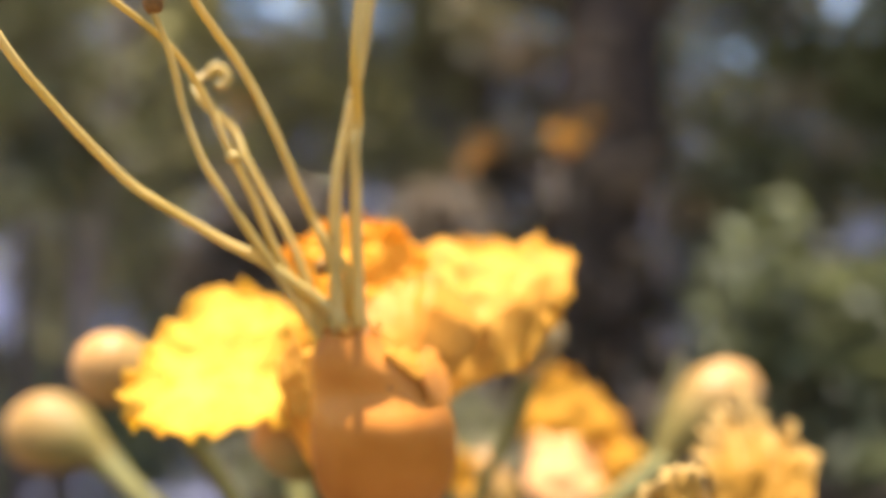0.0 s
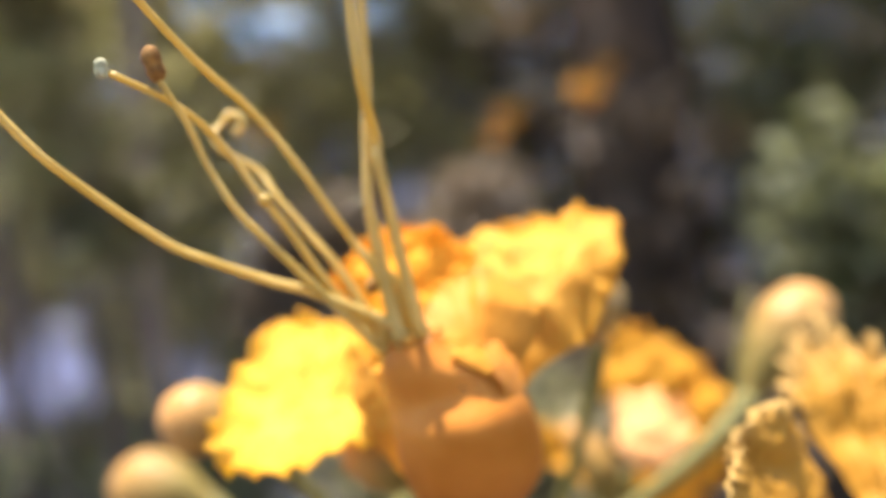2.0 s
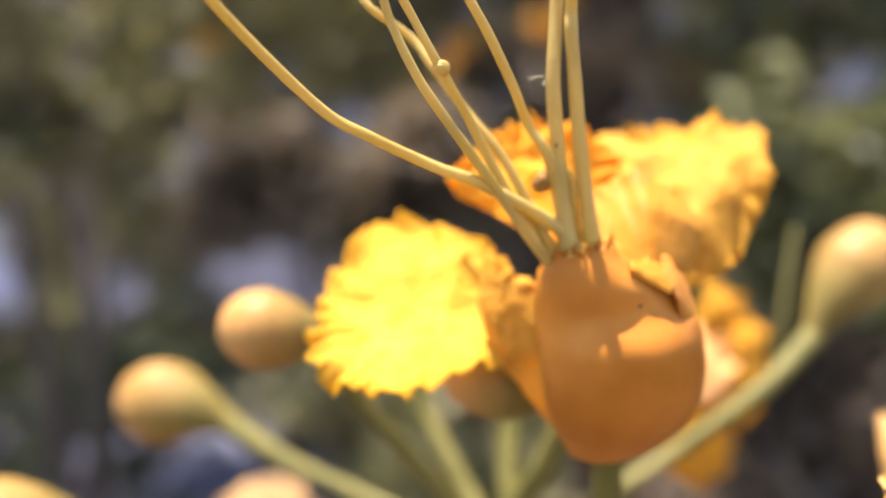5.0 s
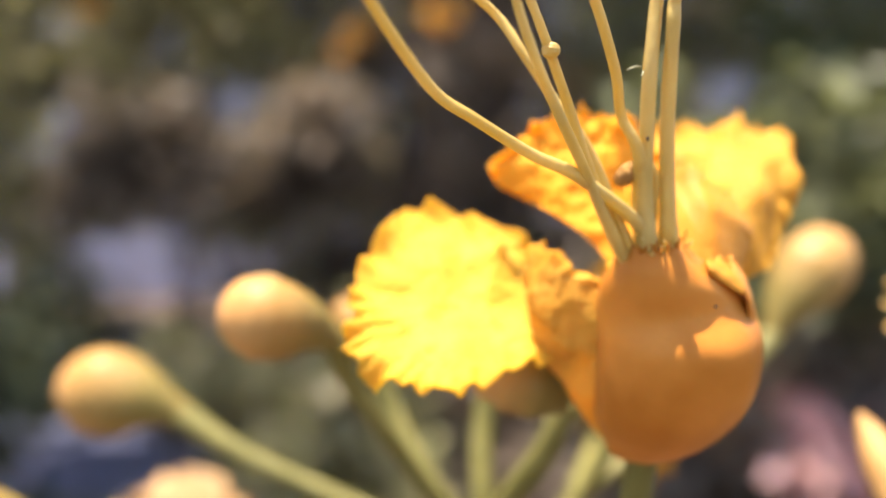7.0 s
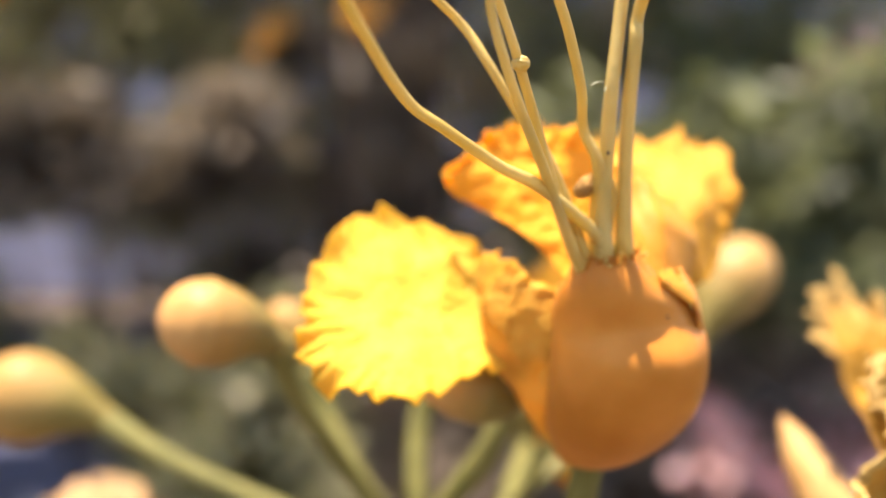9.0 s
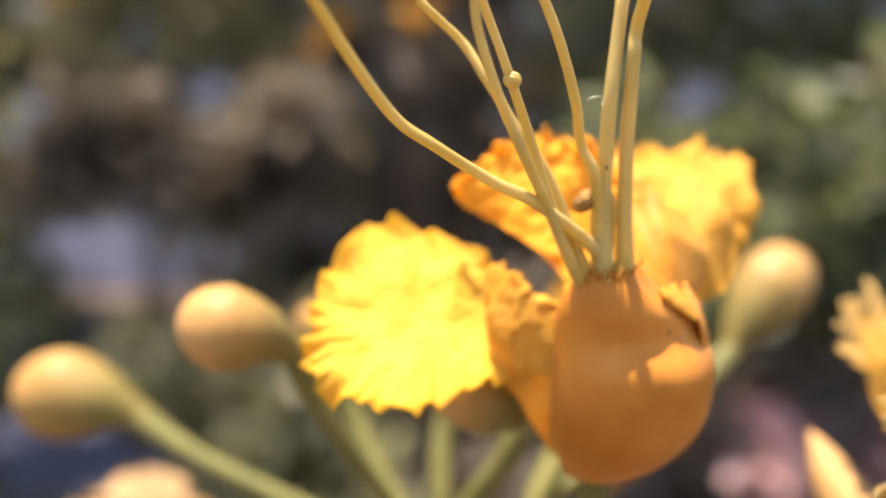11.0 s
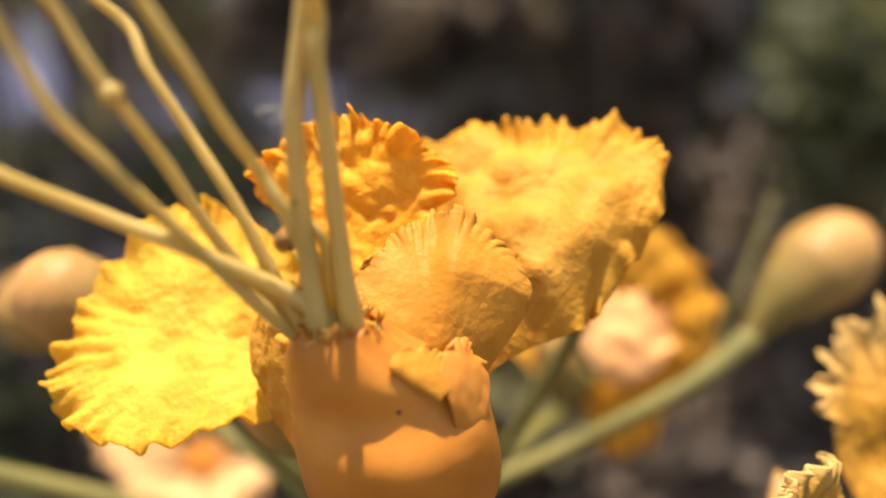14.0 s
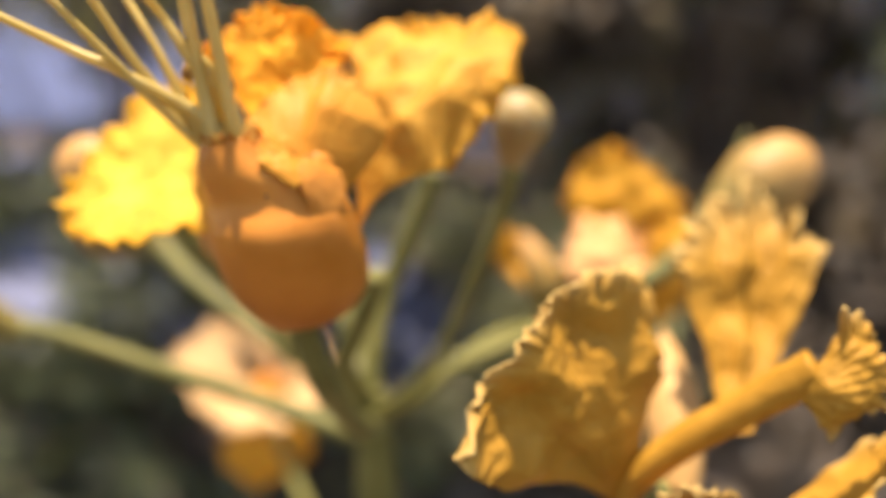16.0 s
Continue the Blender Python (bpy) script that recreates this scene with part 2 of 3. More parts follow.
def petal(grid, claw=0.14, claw_end=0.30, tip=0.62, ruffle=0.10, waves=16, fringe=0.035, crease=0.03, seed=0.0, n=56, veins=0.1, full=0.62, sides=1.0, ridge=None, curl=0.0, droop=None, billow=0.0, pleat=0.0, rim=2.2):
    """A petal of flower tissue over three rows (claw, middle, far end) of three places (one side, centre, other side),
    with a narrow claw, a round blade and a crimped, toothed margin."""
    g = [[Vector(q) for q in row] for row in grid]

    def flat(u, v):
        return lagrange(*[lagrange(*row, (v + 1) / 2) for row in g], u)

    bm = bmesh.new()
    margin = bm.verts.layers.float.new("margin")
    verts = []
    for i in range(n + 1):
        u = i / n
        rise = min(max((u - claw_end * 0.3) / (full - claw_end * 0.3), 0), 1)
        rise = rise * rise * (3 - 2 * rise)
        fall = min(max((u - 0.62) / 0.38, 0), 1)
        half = (claw + (1 - claw) * rise) * (1 - (1 - tip) * fall**2.2)
        row = []
        for j in range(n + 1):
            v = 2 * j / n - 1
            round_tip = 1 - 0.16 * v * v * fall
            edge = max(abs(v) ** 1.5 * rise * (sides + (1 - sides) * fall), fall)
            around = math.atan2(v * half, u - 0.45) * waves / 2
            crimp = edge**3.6
            tooth = crimp * fringe * (2.0 * noise.noise(Vector((around * 0.5, seed, 5.3))) + 0.9 * noise.noise(Vector((around * 1.6, seed, 3.1))) + 0.45 * noise.noise(Vector((around * 4.3, seed, 7.7))))
            uu = u * round_tip + tooth * (0.4 + fall)
            vv = v * half + (tooth * (1 if v > 0 else -1) if abs(v) > 0.5 else 0)
            q = flat(uu, vv)
            du = flat(uu + 0.01, vv) - flat(uu - 0.01, vv)
            dv = flat(uu, vv + 0.01) - flat(uu, vv - 0.01)
            nn = du.cross(dv)
            nn = nn.normalized() if nn.length > 1e-9 else Vector((0, 0, 1))
            fold = 0.8 * math.sin(around * 1.2 + 8 * noise.noise(Vector((around * 0.5, seed, 1.3 + u)))) * (0.4 + 1.5 * noise.noise(Vector((around * 0.7, 2.2, seed)))) + 1.2 * noise.noise(Vector((around * 1.0, seed, 4.0 + 3 * u))) + 0.4 * noise.noise(Vector((around * 3.0, seed, 8.0 + 5 * u)))
            lump = noise.noise(q * 1.5 + Vector((seed, 0, 0))) * 1.6 + 0.8 * noise.noise(q * 3.7 + Vector((0, seed, 0))) + 0.35 * noise.noise(q * 9 + Vector((0, 0, seed)))
            vein = veins * math.sin(math.atan2(vv, uu + 0.15) * 34 + 2 * lump) * min(1, 2 * u)
            q = q + nn * (ruffle * crimp**1.35 * fold + crease * (lump + vein) * min(1, 2.5 * u))
            if pleat:
                q = q + nn * pleat * u * math.sin(7.5 * v + 2.5 * noise.noise(Vector((v * 1.5, u * 1.2, seed)))) * (1 + noise.noise(Vector((v * 2, seed, u))))
            if ridge:
                q = q + nn * ridge[1] * min(1, 1.4 * u) ** 2 * (math.tanh((v - ridge[0] - 0.12 * noise.noise(Vector((u * 4, seed, 0)))) / 0.09) + 1)
            q = q + nn * (curl * fall**2.5 + billow * min(1, 2 * u) * (noise.noise(q * 1.15 + Vector((seed, seed, 0))) + 0.5 * noise.noise(q * 2.7 + Vector((0, seed, seed)))))
            if droop and v > droop[0]:
                past = 1.5 * (v - droop[0]) ** 1.7 * half * min(1, 2 * u) * (1 + 0.4 * noise.noise(Vector((u * 3, seed, 2))))
                q = q - dv * 100 * 0.5 * past * 0.5 - Vector((0, 0, droop[1] * past))
            w = bm.verts.new(at(q))
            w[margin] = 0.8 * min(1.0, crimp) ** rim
            row.append(w)
        verts.append(row)
    for i in range(n):
        for j in range(n):
            bm.faces.new((verts[i][j], verts[i][j + 1], verts[i + 1][j + 1], verts[i + 1][j]))
    return bm


def pouch(levels, seed=0.0, n=64, mouth=0.05):
    """A sepal shaped as a pouch: rings (centre x, y, z, half width x, half depth y) from the mouth down."""
    lv = [Vector(q[:3]) for q in levels]
    centres = smooth_line(lv, 44)
    widths = smooth_line([(q[3], q[4], 0) for q in levels], 44)
    bm = bmesh.new()
    rings = []
    for i, (c, w) in enumerate(zip(centres, widths)):
        ring = []
        f = i / 43
        for k in range(n):
            a = 2 * math.pi * k / n
            rim = max(0, 1 - f * 5)
            wav = rim * (noise.noise(Vector((math.cos(a) * 2.4, math.sin(a) * 2.4, seed))) + 0.8 * noise.noise(Vector((math.cos(a) * 6, math.sin(a) * 6, seed))) + 0.4 * noise.noise(Vector((math.cos(a) * 14, math.sin(a) * 14, seed))))
            lump = 1 + 0.06 * noise.noise(Vector((math.cos(a) * 1.3, math.sin(a) * 1.3, f * 2.5 + seed))) + 0.016 * noise.noise(Vector((math.cos(a) * 4.5, math.sin(a) * 4.5, f * 4 + seed)))
            lump += 0.012 * noise.noise(Vector((a * 5, f * 1.5, seed))) * math.sin(math.pi * f)
            q = c + Vector((math.cos(a) * max(w.x, 0.004) * lump, math.sin(a) * max(w.y, 0.004) * lump, mouth * 2.0 * wav))
            ring.append(bm.verts.new(at(q)))
        rings.append(ring)
    for a, b in zip(rings, rings[1:]):
        for k in range(n):
            bm.faces.new((a[k], b[k], b[(k + 1) % n], a[(k + 1) % n]))
    bm.faces.new(rings[-1])
    return bm


def bead(c, axis, length, width, seed=0.0, waist=0.0):
    """A small lobed grain or bud head about c."""
    ax = Vector(axis).normalized()
    c = Vector(c)

    def r(f):
        return width * (math.sqrt(max(0.0, 1 - (2 * f - 1) ** 2)) * (1 - waist * math.exp(-((f - 0.5) / 0.15) ** 2)) + 0.001)

    return tube([c - ax * length / 2, c, c + ax * length / 2], r, 18, 14, 0.12, seed)


# ---------------------------------------------------------------- main flower
flower = thing("flower", at((-0.7, 9.2, -3.2)), "open yellow-orange flower with crinkled petals and long stamens", "flower")

hood = part("sepal", pouch([(-0.97, 8.42, -0.84, 0.26, 0.26), (-0.93, 8.47, -1.00, 0.39, 0.37), (-0.83, 8.57, -1.20, 0.55, 0.49), (-0.73, 8.68, -1.46, 0.68, 0.55), (-0.68, 8.70, -1.78, 0.74, 0.73),
    (-0.66, 8.85, -2.2, 0.76, 0.76), (-0.68, 9.02, -2.55, 0.70, 0.72), (-0.73, 9.18, -2.84, 0.53, 0.60), (-0.82, 9.30, -3.02, 0.36, 0.42), (-0.86, 9.36, -3.12, 0.03, 0.03)], 2.0, mouth=0.03), SEPAL, flower, "smooth orange pouch-shaped sepal")
thicken(hood, 0.0004)
part("speck", bead((-0.565, 8.125, -1.37), (1, 0.3, -0.4), 0.05, 0.025, 3), SPECK, hood)

PETALS = [
    ("petal", SUNLIT_PETAL, "yellow petal tinted lemon for full sun, with golden crimped edge", dict(ruffle=0.20, waves=14, fringe=0.014, billow=0.14, crease=0.045, veins=0.05, seed=1.0, tip=0.86, claw=0.4, full=0.36, n=120, rim=0.7),
     [[(-1.0, 9.55, -2.0), (-0.95, 9.65, -1.75), (-0.95, 9.85, -1.5)],
      [(-1.92, 9.1, -1.92), (-2.1, 9.65, -1.48), (-1.98, 10.42, -0.70)],
      [(-3.28, 8.55, -2.12), (-3.68, 9.5, -1.48), (-3.22, 11.0, 0.0)]]),
    ("petal", PETAL, "bright yellow petal with crimped edge", dict(ruffle=0.20, waves=20, fringe=0.016, seed=5.0, tip=0.95, claw=0.15, full=0.46, n=120, crease=0.04, veins=0.04, droop=(0.34, 0.62), billow=0.22, rim=0.9),
     [[(-0.35, 9.75, -2.2), (-0.25, 9.6, -2.25), (-0.2, 9.5, -2.3)],
      [(-0.5, 10.45, -0.6), (0.38, 9.95, -0.8), (1.52, 9.85, -0.76)],
      [(-0.5, 11.35, 0.2), (0.9, 11.1, 0.17), (2.62, 10.65, 0.20)]]),
    ("petal", STANDARD, "deeper orange crumpled petal", dict(ruffle=0.24, waves=20, seed=9.0, tip=0.97, claw=0.22, full=0.82, crease=0.08, fringe=0.02, veins=0.0, n=110),
     [[(-1.0, 9.3, -1.5), (-0.85, 9.2, -1.5), (-0.7, 9.3, -1.5)],
      [(-1.75, 9.85, -0.6), (-1.0, 9.6, -0.5), (-0.3, 9.75, -0.6)],
      [(-2.08, 10.15, 0.15), (-1.08, 10.05, 0.40), (-0.13, 9.85, 0.15)]]),
    ("petal", INNER_PETAL, "small upright petal deepened to ochre for shade, with fringed edge", dict(ruffle=0.05, waves=26, seed=13.0, tip=0.74, claw=0.85, n=110, crease=0.014, sides=0.6, veins=0.08, fringe=0.016, ridge=(0.05, -0.09)),
     [[(-0.75, 8.55, -1.55), (-0.35, 8.65, -1.6), (-0.05, 8.9, -1.7)],
      [(-0.93, 8.68, -0.92), (-0.36, 8.74, -0.96), (0.2, 9.15, -1.2)],
      [(-1.0, 9.10, -0.5), (-0.34, 9.36, -0.36), (0.40, 9.58, -0.72)]]),
]
for name, mat, label, shape, grid in PETALS:
    thicken(part(name, petal(grid, **shape), mat, flower, label), 0.00022)

for k, (c, ax, ln, w) in enumerate((((-1.85, 10.2, -2.4), (-0.8, 0.2, 0.35), 1.25, 0.40), ((-0.9, 10.0, -2.7), (-0.3, 0.6, 0.1), 0.9, 0.3))):
    part("sepal", bead(c, ax, ln, w, 70 + k), BUD, flower, "peach-coloured sepal under the petals")
thicken(part("sepal", petal([[(-1.30, 9.7, -2.80), (-1.15, 9.3, -2.95), (-0.95, 9.0, -2.90)], [(-1.45, 10.0, -1.80), (-1.78, 9.35, -1.75), (-1.35, 8.75, -1.70)], [(-1.35, 9.9, -0.95), (-1.66, 9.3, -0.88), (-1.18, 8.62, -0.98)]],
    ruffle=0.07, waves=14, fringe=0.025, crease=0.06, seed=61.0, n=60, claw=0.8, full=0.4, tip=0.92, billow=0.1, sides=0.6), PETAL, flower, "crumpled golden-orange sepal beside the pouch"), 0.00025)
# added plug: keeps sunlight from falling through the mouth into the pouch
part("mouth_plug", bead((-0.98, 8.50, -1.00), (0, 0, 1), 0.28, 0.38, 77), GOLD_PETAL, flower, "golden plug added in the pouch mouth to keep sun out")
# the curled lip on the pouch and the fold over its shoulder
thicken(part("lip", petal([[(-0.62, 8.14, -1.05), (-0.44, 8.14, -1.20), (-0.26, 8.16, -1.33)],
    [(-0.60, 8.15, -1.01), (-0.41, 8.19, -1.12), (-0.21, 8.25, -1.28)],
    [(-0.52, 8.36, -0.96), (-0.31, 8.42, -1.06), (-0.14, 8.48, -1.24)]], claw=0.9, ruffle=0.05, waves=9, fringe=0.010, crease=0.028, veins=0.0, seed=23.0, n=48, tip=0.7, sides=0.4), INNER_PETAL, flower, "curled lip of the sepal"), 0.00015)
thicken(part("fold", petal([[(-0.24, 8.22, -1.50), (-0.10, 8.34, -1.68), (0.00, 8.56, -1.84)],
    [(-0.26, 8.20, -1.22), (-0.10, 8.37, -1.32), (0.04, 8.61, -1.52)],
    [(-0.30, 8.48, -0.98), (-0.12, 8.66, -1.08), (0.02, 8.86, -1.30)]], claw=0.7, ruffle=0.05, waves=9, fringe=0.010, crease=0.02, veins=0.0, seed=27.0, n=48, tip=0.75, sides=0.4), SEPAL, flower, "orange fold over the shoulder of the pouch"), 0.00022)

MOUTH = (-0.95, 8.62, -1.3)
STAMENS = [
    ([MOUTH, (-1.07, 8.28, -0.69), (-1.73, 7.89, -0.13), (-2.15, 7.78, 0.11), (-2.61, 7.57, 0.42), (-2.93, 7.44, 0.67), (-3.33, 6.98, 1.23), (-3.61, 6.62, 1.73), (-4.02, 6.41, 2.62), (-4.30, 6.30, 3.60)], 0.053, None),
    ([MOUTH, (-1.35, 8.26, -0.74), (-1.72, 7.83, -0.06), (-2.00, 7.54, 0.46), (-2.17, 7.35, 0.79), (-2.30, 7.24, 1.21), (-2.35, 7.08, 1.60), (-2.48, 6.93, 2.06)], 0.047, "brown"),
    ([MOUTH, (-1.32, 8.35, -0.71), (-1.61, 8.01, -0.10), (-1.82, 7.81, 0.48), (-2.02, 7.59, 0.97), (-2.19, 7.48, 1.40), (-2.40, 7.15, 1.78), (-2.80, 6.75, 2.12)], 0.047, "pale"),
    ([MOUTH, (-1.23, 8.33, -0.77), (-1.52, 8.22, 0.04), (-1.79, 8.28, 0.53), (-2.01, 8.30, 0.94), (-2.16, 8.40, 1.24), (-2.47, 8.32, 1.54), (-2.54, 8.45, 1.76), (-2.46, 8.58, 1.86)], 0.048, "curl"),
    ([MOUTH, (-1.05, 8.46, -0.60), (-1.17, 8.08, 0.01), (-1.31, 8.03, 0.33), (-1.42, 7.79, 0.65), (-1.60, 7.59, 1.14), (-1.83, 7.40, 1.64), (-2.11, 6.85, 2.11), (-2.35, 6.31, 2.65), (-2.50, 6.00, 3.12), (-2.50, 5.80, 3.50), (-2.46, 5.55, 4.10)], 0.048, None),
    ([MOUTH, (-0.86, 8.32, -0.84), (-0.88, 8.18, -0.08), (-0.87, 8.05, 0.53), (-0.86, 7.91, 1.00), (-0.83, 7.89, 1.24), (-0.81, 7.49, 1.79), (-0.70, 7.42, 2.80), (-0.61, 7.41, 3.74), (-0.53, 7.30, 4.80)], 0.066, "brown"),
    ([MOUTH, (-1.06, 8.29, -0.85), (-1.09, 8.18, -0.28), (-1.08, 8.07, 0.23), (-1.04, 7.99, 0.70), (-0.93, 8.01, 1.27), (-0.80, 8.01, 1.90), (-0.62, 7.95, 2.90), (-0.41, 7.90, 3.88), (-0.15, 7.86, 5.00)], 0.070, None),
]
for k, (line, r, end) in enumerate(STAMENS):
    line[0] = Vector((-0.86, 8.68, -1.3)) + 0.3 * (Vector(line[1]) - Vector((-1.0, 8.4, -0.8)))
    fil = part("filament", tube(line, lambda f, r=r: r * (1.0 - 0.35 * f) * (1 + 1.0 * math.exp(-((f / 0.13) ** 2))), 70, 12, 0.18, k * 7.0), FILAMENT, flower, "pale yellow filament")
    a, b = Vector(line[-2]), Vector(line[-1])
    if end == "brown":
        part("anther", bead(b + Vector((0.0, 0, 0.1)), (b - a) + Vector((0.1, 0, 0.3)), 0.34, 0.10, k, 0.2), ANTHER, fil, "brown oval anther")
    elif end == "pale":
        part("anther", bead(b + (b - a).normalized() * 0.08, Vector((0.1, 0.1, 1)), 0.19, 0.065, k, 0.2), PALE_TIP, fil, "pale withered tip")
    elif end == "curl":
        part("anther", tube([b, b + Vector((0.08, 0.05, 0.08)), b + Vector((0.17, 0.06, 0.02)), b + Vector((0.16, 0.05, -0.1)), b + Vector((0.07, 0.03, -0.12))], 0.05, 20, 10, 0.2, 4), FILAMENT, fil, "curled yellow tip")
    else:
        part("anther", bead(b, (b - a), 0.3, 0.09, k, 0.2), ANTHER, fil, "brown oval anther")
# the curled short stamen with its brown grain
curl = part("filament", tube([(-0.95, 8.5, -0.9), (-0.98, 8.3, -0.5), (-0.98, 8.22, -0.22), (-1.05, 8.2, -0.08), (-1.14, 8.22, -0.08)], 0.04, 30, 10, 0.15, 3), FILAMENT, flower, "short curled filament")
part("anther", bead((-1.21, 8.25, -0.16), (-0.8, 0.2, -0.6), 0.26, 0.085, 8), ANTHER, curl, "brown grain-like anther")
part("knot", bead((-1.97, 7.62, 0.86), (0.2, 0, 1), 0.13, 0.07, 9), FILAMENT, flower)
for p0, p1 in (((-1.12, 8.0, 0.70), (-1.26, 7.95, 0.68)), ((-1.1, 7.99, 0.66), (-1.16, 7.9, 0.62))):
    part("hair", tube([p0, ((Vector(p0) + Vector(p1)) / 2 + Vector((0, 0, 0.015))), p1], 0.006, 6, 5), PALE_TIP, flower, "fine white hair")
rnd = random.Random(5)
for k in range(26):
    a = rnd.uniform(0, 6.28)
    far = rnd.uniform(0.12, 0.36)
    p0 = Vector((-0.97 + 0.7 * far * math.cos(a), 8.42 + 0.7 * far * math.sin(a), -0.9))
    p1 = p0 + Vector((0.10 * math.cos(a) + rnd.uniform(-0.05, 0.05), 0.10 * math.sin(a) - 0.05, rnd.uniform(0.05, 0.2)))
    part("hair", tube([p0, (p0 + p1) / 2 + Vector((0.02, -0.01, 0.03)), p1], 0.009, 7, 5, 0.3, k), FILAMENT, flower)
for k in range(60):
    a = rnd.uniform(0, 6.28)
    p0 = Vector((-0.97 + 0.27 * math.cos(a), 8.42 + 0.27 * math.sin(a), -0.88 + rnd.uniform(-0.04, 0.06)))
    p1 = p0 + Vector((rnd.uniform(-0.06, 0.06), rnd.uniform(-0.06, 0.03), rnd.uniform(0.05, 0.15)))
    part("hair", tube([p0, (p0 + p1) / 2 + Vector((0.01, -0.01, 0)), p1], lambda f: 0.02 * (1.1 - f), 5, 5, 0.3, k), SEPAL, hood)
# dark beads standing for shade in the gaps between filaments
for k, c in enumerate(((-0.99, 8.61, -0.34), (-0.95, 8.55, -0.66))):
    part("gap_shade", bead(c, (0.15, 0.1, -1), 0.14, 0.022, 40 + k), SPECK, flower, "dark bead standing for shade between filaments")
for c in ((-0.88, 7.63, 1.42), (-0.85, 7.60, 1.55), (-0.98, 7.99, 0.95), (-1.10, 8.02, 0.12)):
    part("speck", bead(c, (0.2, 0, 1), 0.035, 0.012, c[2]), SPECK, flower, "tiny dark speck on a filament")
NODE = Vector((-1.75, 14.2, -6.9))
part("pedicel", tube([(-0.84, 9.3, -3.05), (-0.9, 10.0, -4.2), (-1.2, 12.0, -5.8), NODE], lambda f: 0.16 + 0.05 * f, 40, 12, 0.05, 2), PEDICEL, flower, "green flower stalk")

# ---------------------------------------------------------------- flower stem and buds
plant = thing("flowering_plant", Vector((-0.05, 0.21, -0.05)), "upright green stem that carries buds and flowers", "plant")
part("stem", tube([(-1.72, 14.25, -6.2), (-1.75, 14.3, -7.2), (-2.0, 14.8, -10.0), (-2.6, 16.0, -18.0), (-3.5, 18.0, -40.0), (-5.0, 22.0, -80.0), (-6, 24, -142)],
    lambda f: 0.27 + 0.5 * f, 80, 14, 0.06, 5), PEDICEL, plant)


for k, line in enumerate(([(-1.72, 14.2, -6.6), (-1.7, 14.6, -5.6), (-1.4, 15.2, -4.4), (-0.75, 15.3, -3.1), (-0.45, 15.3, -2.4)], [(-1.75, 14.2, -6.5), (-1.7, 13.0, -5.2), (-1.15, 12.4, -4.2), (-0.75, 12.2, -3.4)])):
    part("stalk", tube(line, 0.19, 30, 10, 0.08, 90 + k), PEDICEL, plant, "green side stalk")


def bud(base, tip, width, ctrl, root, stalk=0.13, label="closed peach-orange flower bud on a green stalk", mat=None):
    b = thing("bud", at(root), label, "flower bud", "buds on the flower stem")
    base, tip = Vector(base), Vector(tip)
    ax = tip - base

    base = base - ax * 0.3
    ax = tip - base

    def r(f):
        k = min(f / 0.62, 1)
        swell = stalk * 1.1 + (width - stalk * 1.1) * k * k * (3 - 2 * k)
        return swell if f < 0.6 else swell * math.sqrt(max(0.0, 1 - ((f - 0.6) / 0.4) ** 2)) + 0.002

    side = ax.cross(Vector((0, 0, 1))).normalized()
    up = side.cross(ax).normalized()
    part("calyx", tube([base, base + ax * 0.33 + up * 0.06 * ax.length, base + ax * 0.7 + up * 0.05 * ax.length, tip], r, 44, 24, 0.05, base.x), mat or BUD, b, "rounded peach-orange calyx")
    part("pedicel", tube([base + ax * 0.06, *ctrl, root], lambda f: stalk * (1.25 - 0.45 * math.sin(math.pi * f)) if f < 0.5 else stalk * (0.8 + 0.5 * (f - 0.5)), 40, 12, 0.06, base.z), PEDICEL, b, "green stalk")
    return b


bud((-4.05, 11.75, -1.95), (-5.1, 11.3, -1.45), 0.52, [(-3.6, 12.2, -2.9), (-2.6, 13.2, -5.0)], NODE + Vector((0, 0, 0.2)), 0.15)
bud((-7.0, 16.4, -3.9), (-8.7, 16.8, -3.4), 0.78, [(-5.5, 15.8, -4.8), (-3.3, 15.0, -6.0)], NODE, 0.2)
bud((4.5, 15.6, -3.66), (6.1, 16.2, -2.5), 0.71, [(3.05, 15.0, -4.53), (1.38, 14.7, -5.26), (-0.07, 14.4, -5.81), (-0.77, 14.3, -6.34)], NODE + Vector((0, 0, 0.1)), 0.17)
bud((1.35, 12.55, -1.75), (1.6, 12.5, -0.9), 0.44, [(0.9, 12.7, -3.0), (-0.4, 13.5, -5.5)], NODE + Vector((0, 0, 0.1)), 0.13, "small olive-green closed bud on a stalk", OLIVE_BUD)
bud((-3.2, 16.9, -3.5), (-3.6, 17.4, -2.6), 0.42, [(-2.9, 16.4, -4.6), (-2.2, 15.2, -6.2)], NODE + Vector((0, 0, 0.3)), 0.22)
bud((-8.3, 13.0, -4.55), (-10.0, 12.2, -3.95), 0.80, [(-7.3, 13.4, -4.85), (-4.5, 14.1, -6.2)], NODE + Vector((0, 0, -0.3)), 0.2, "closed reddish-orange bud on a green stalk")


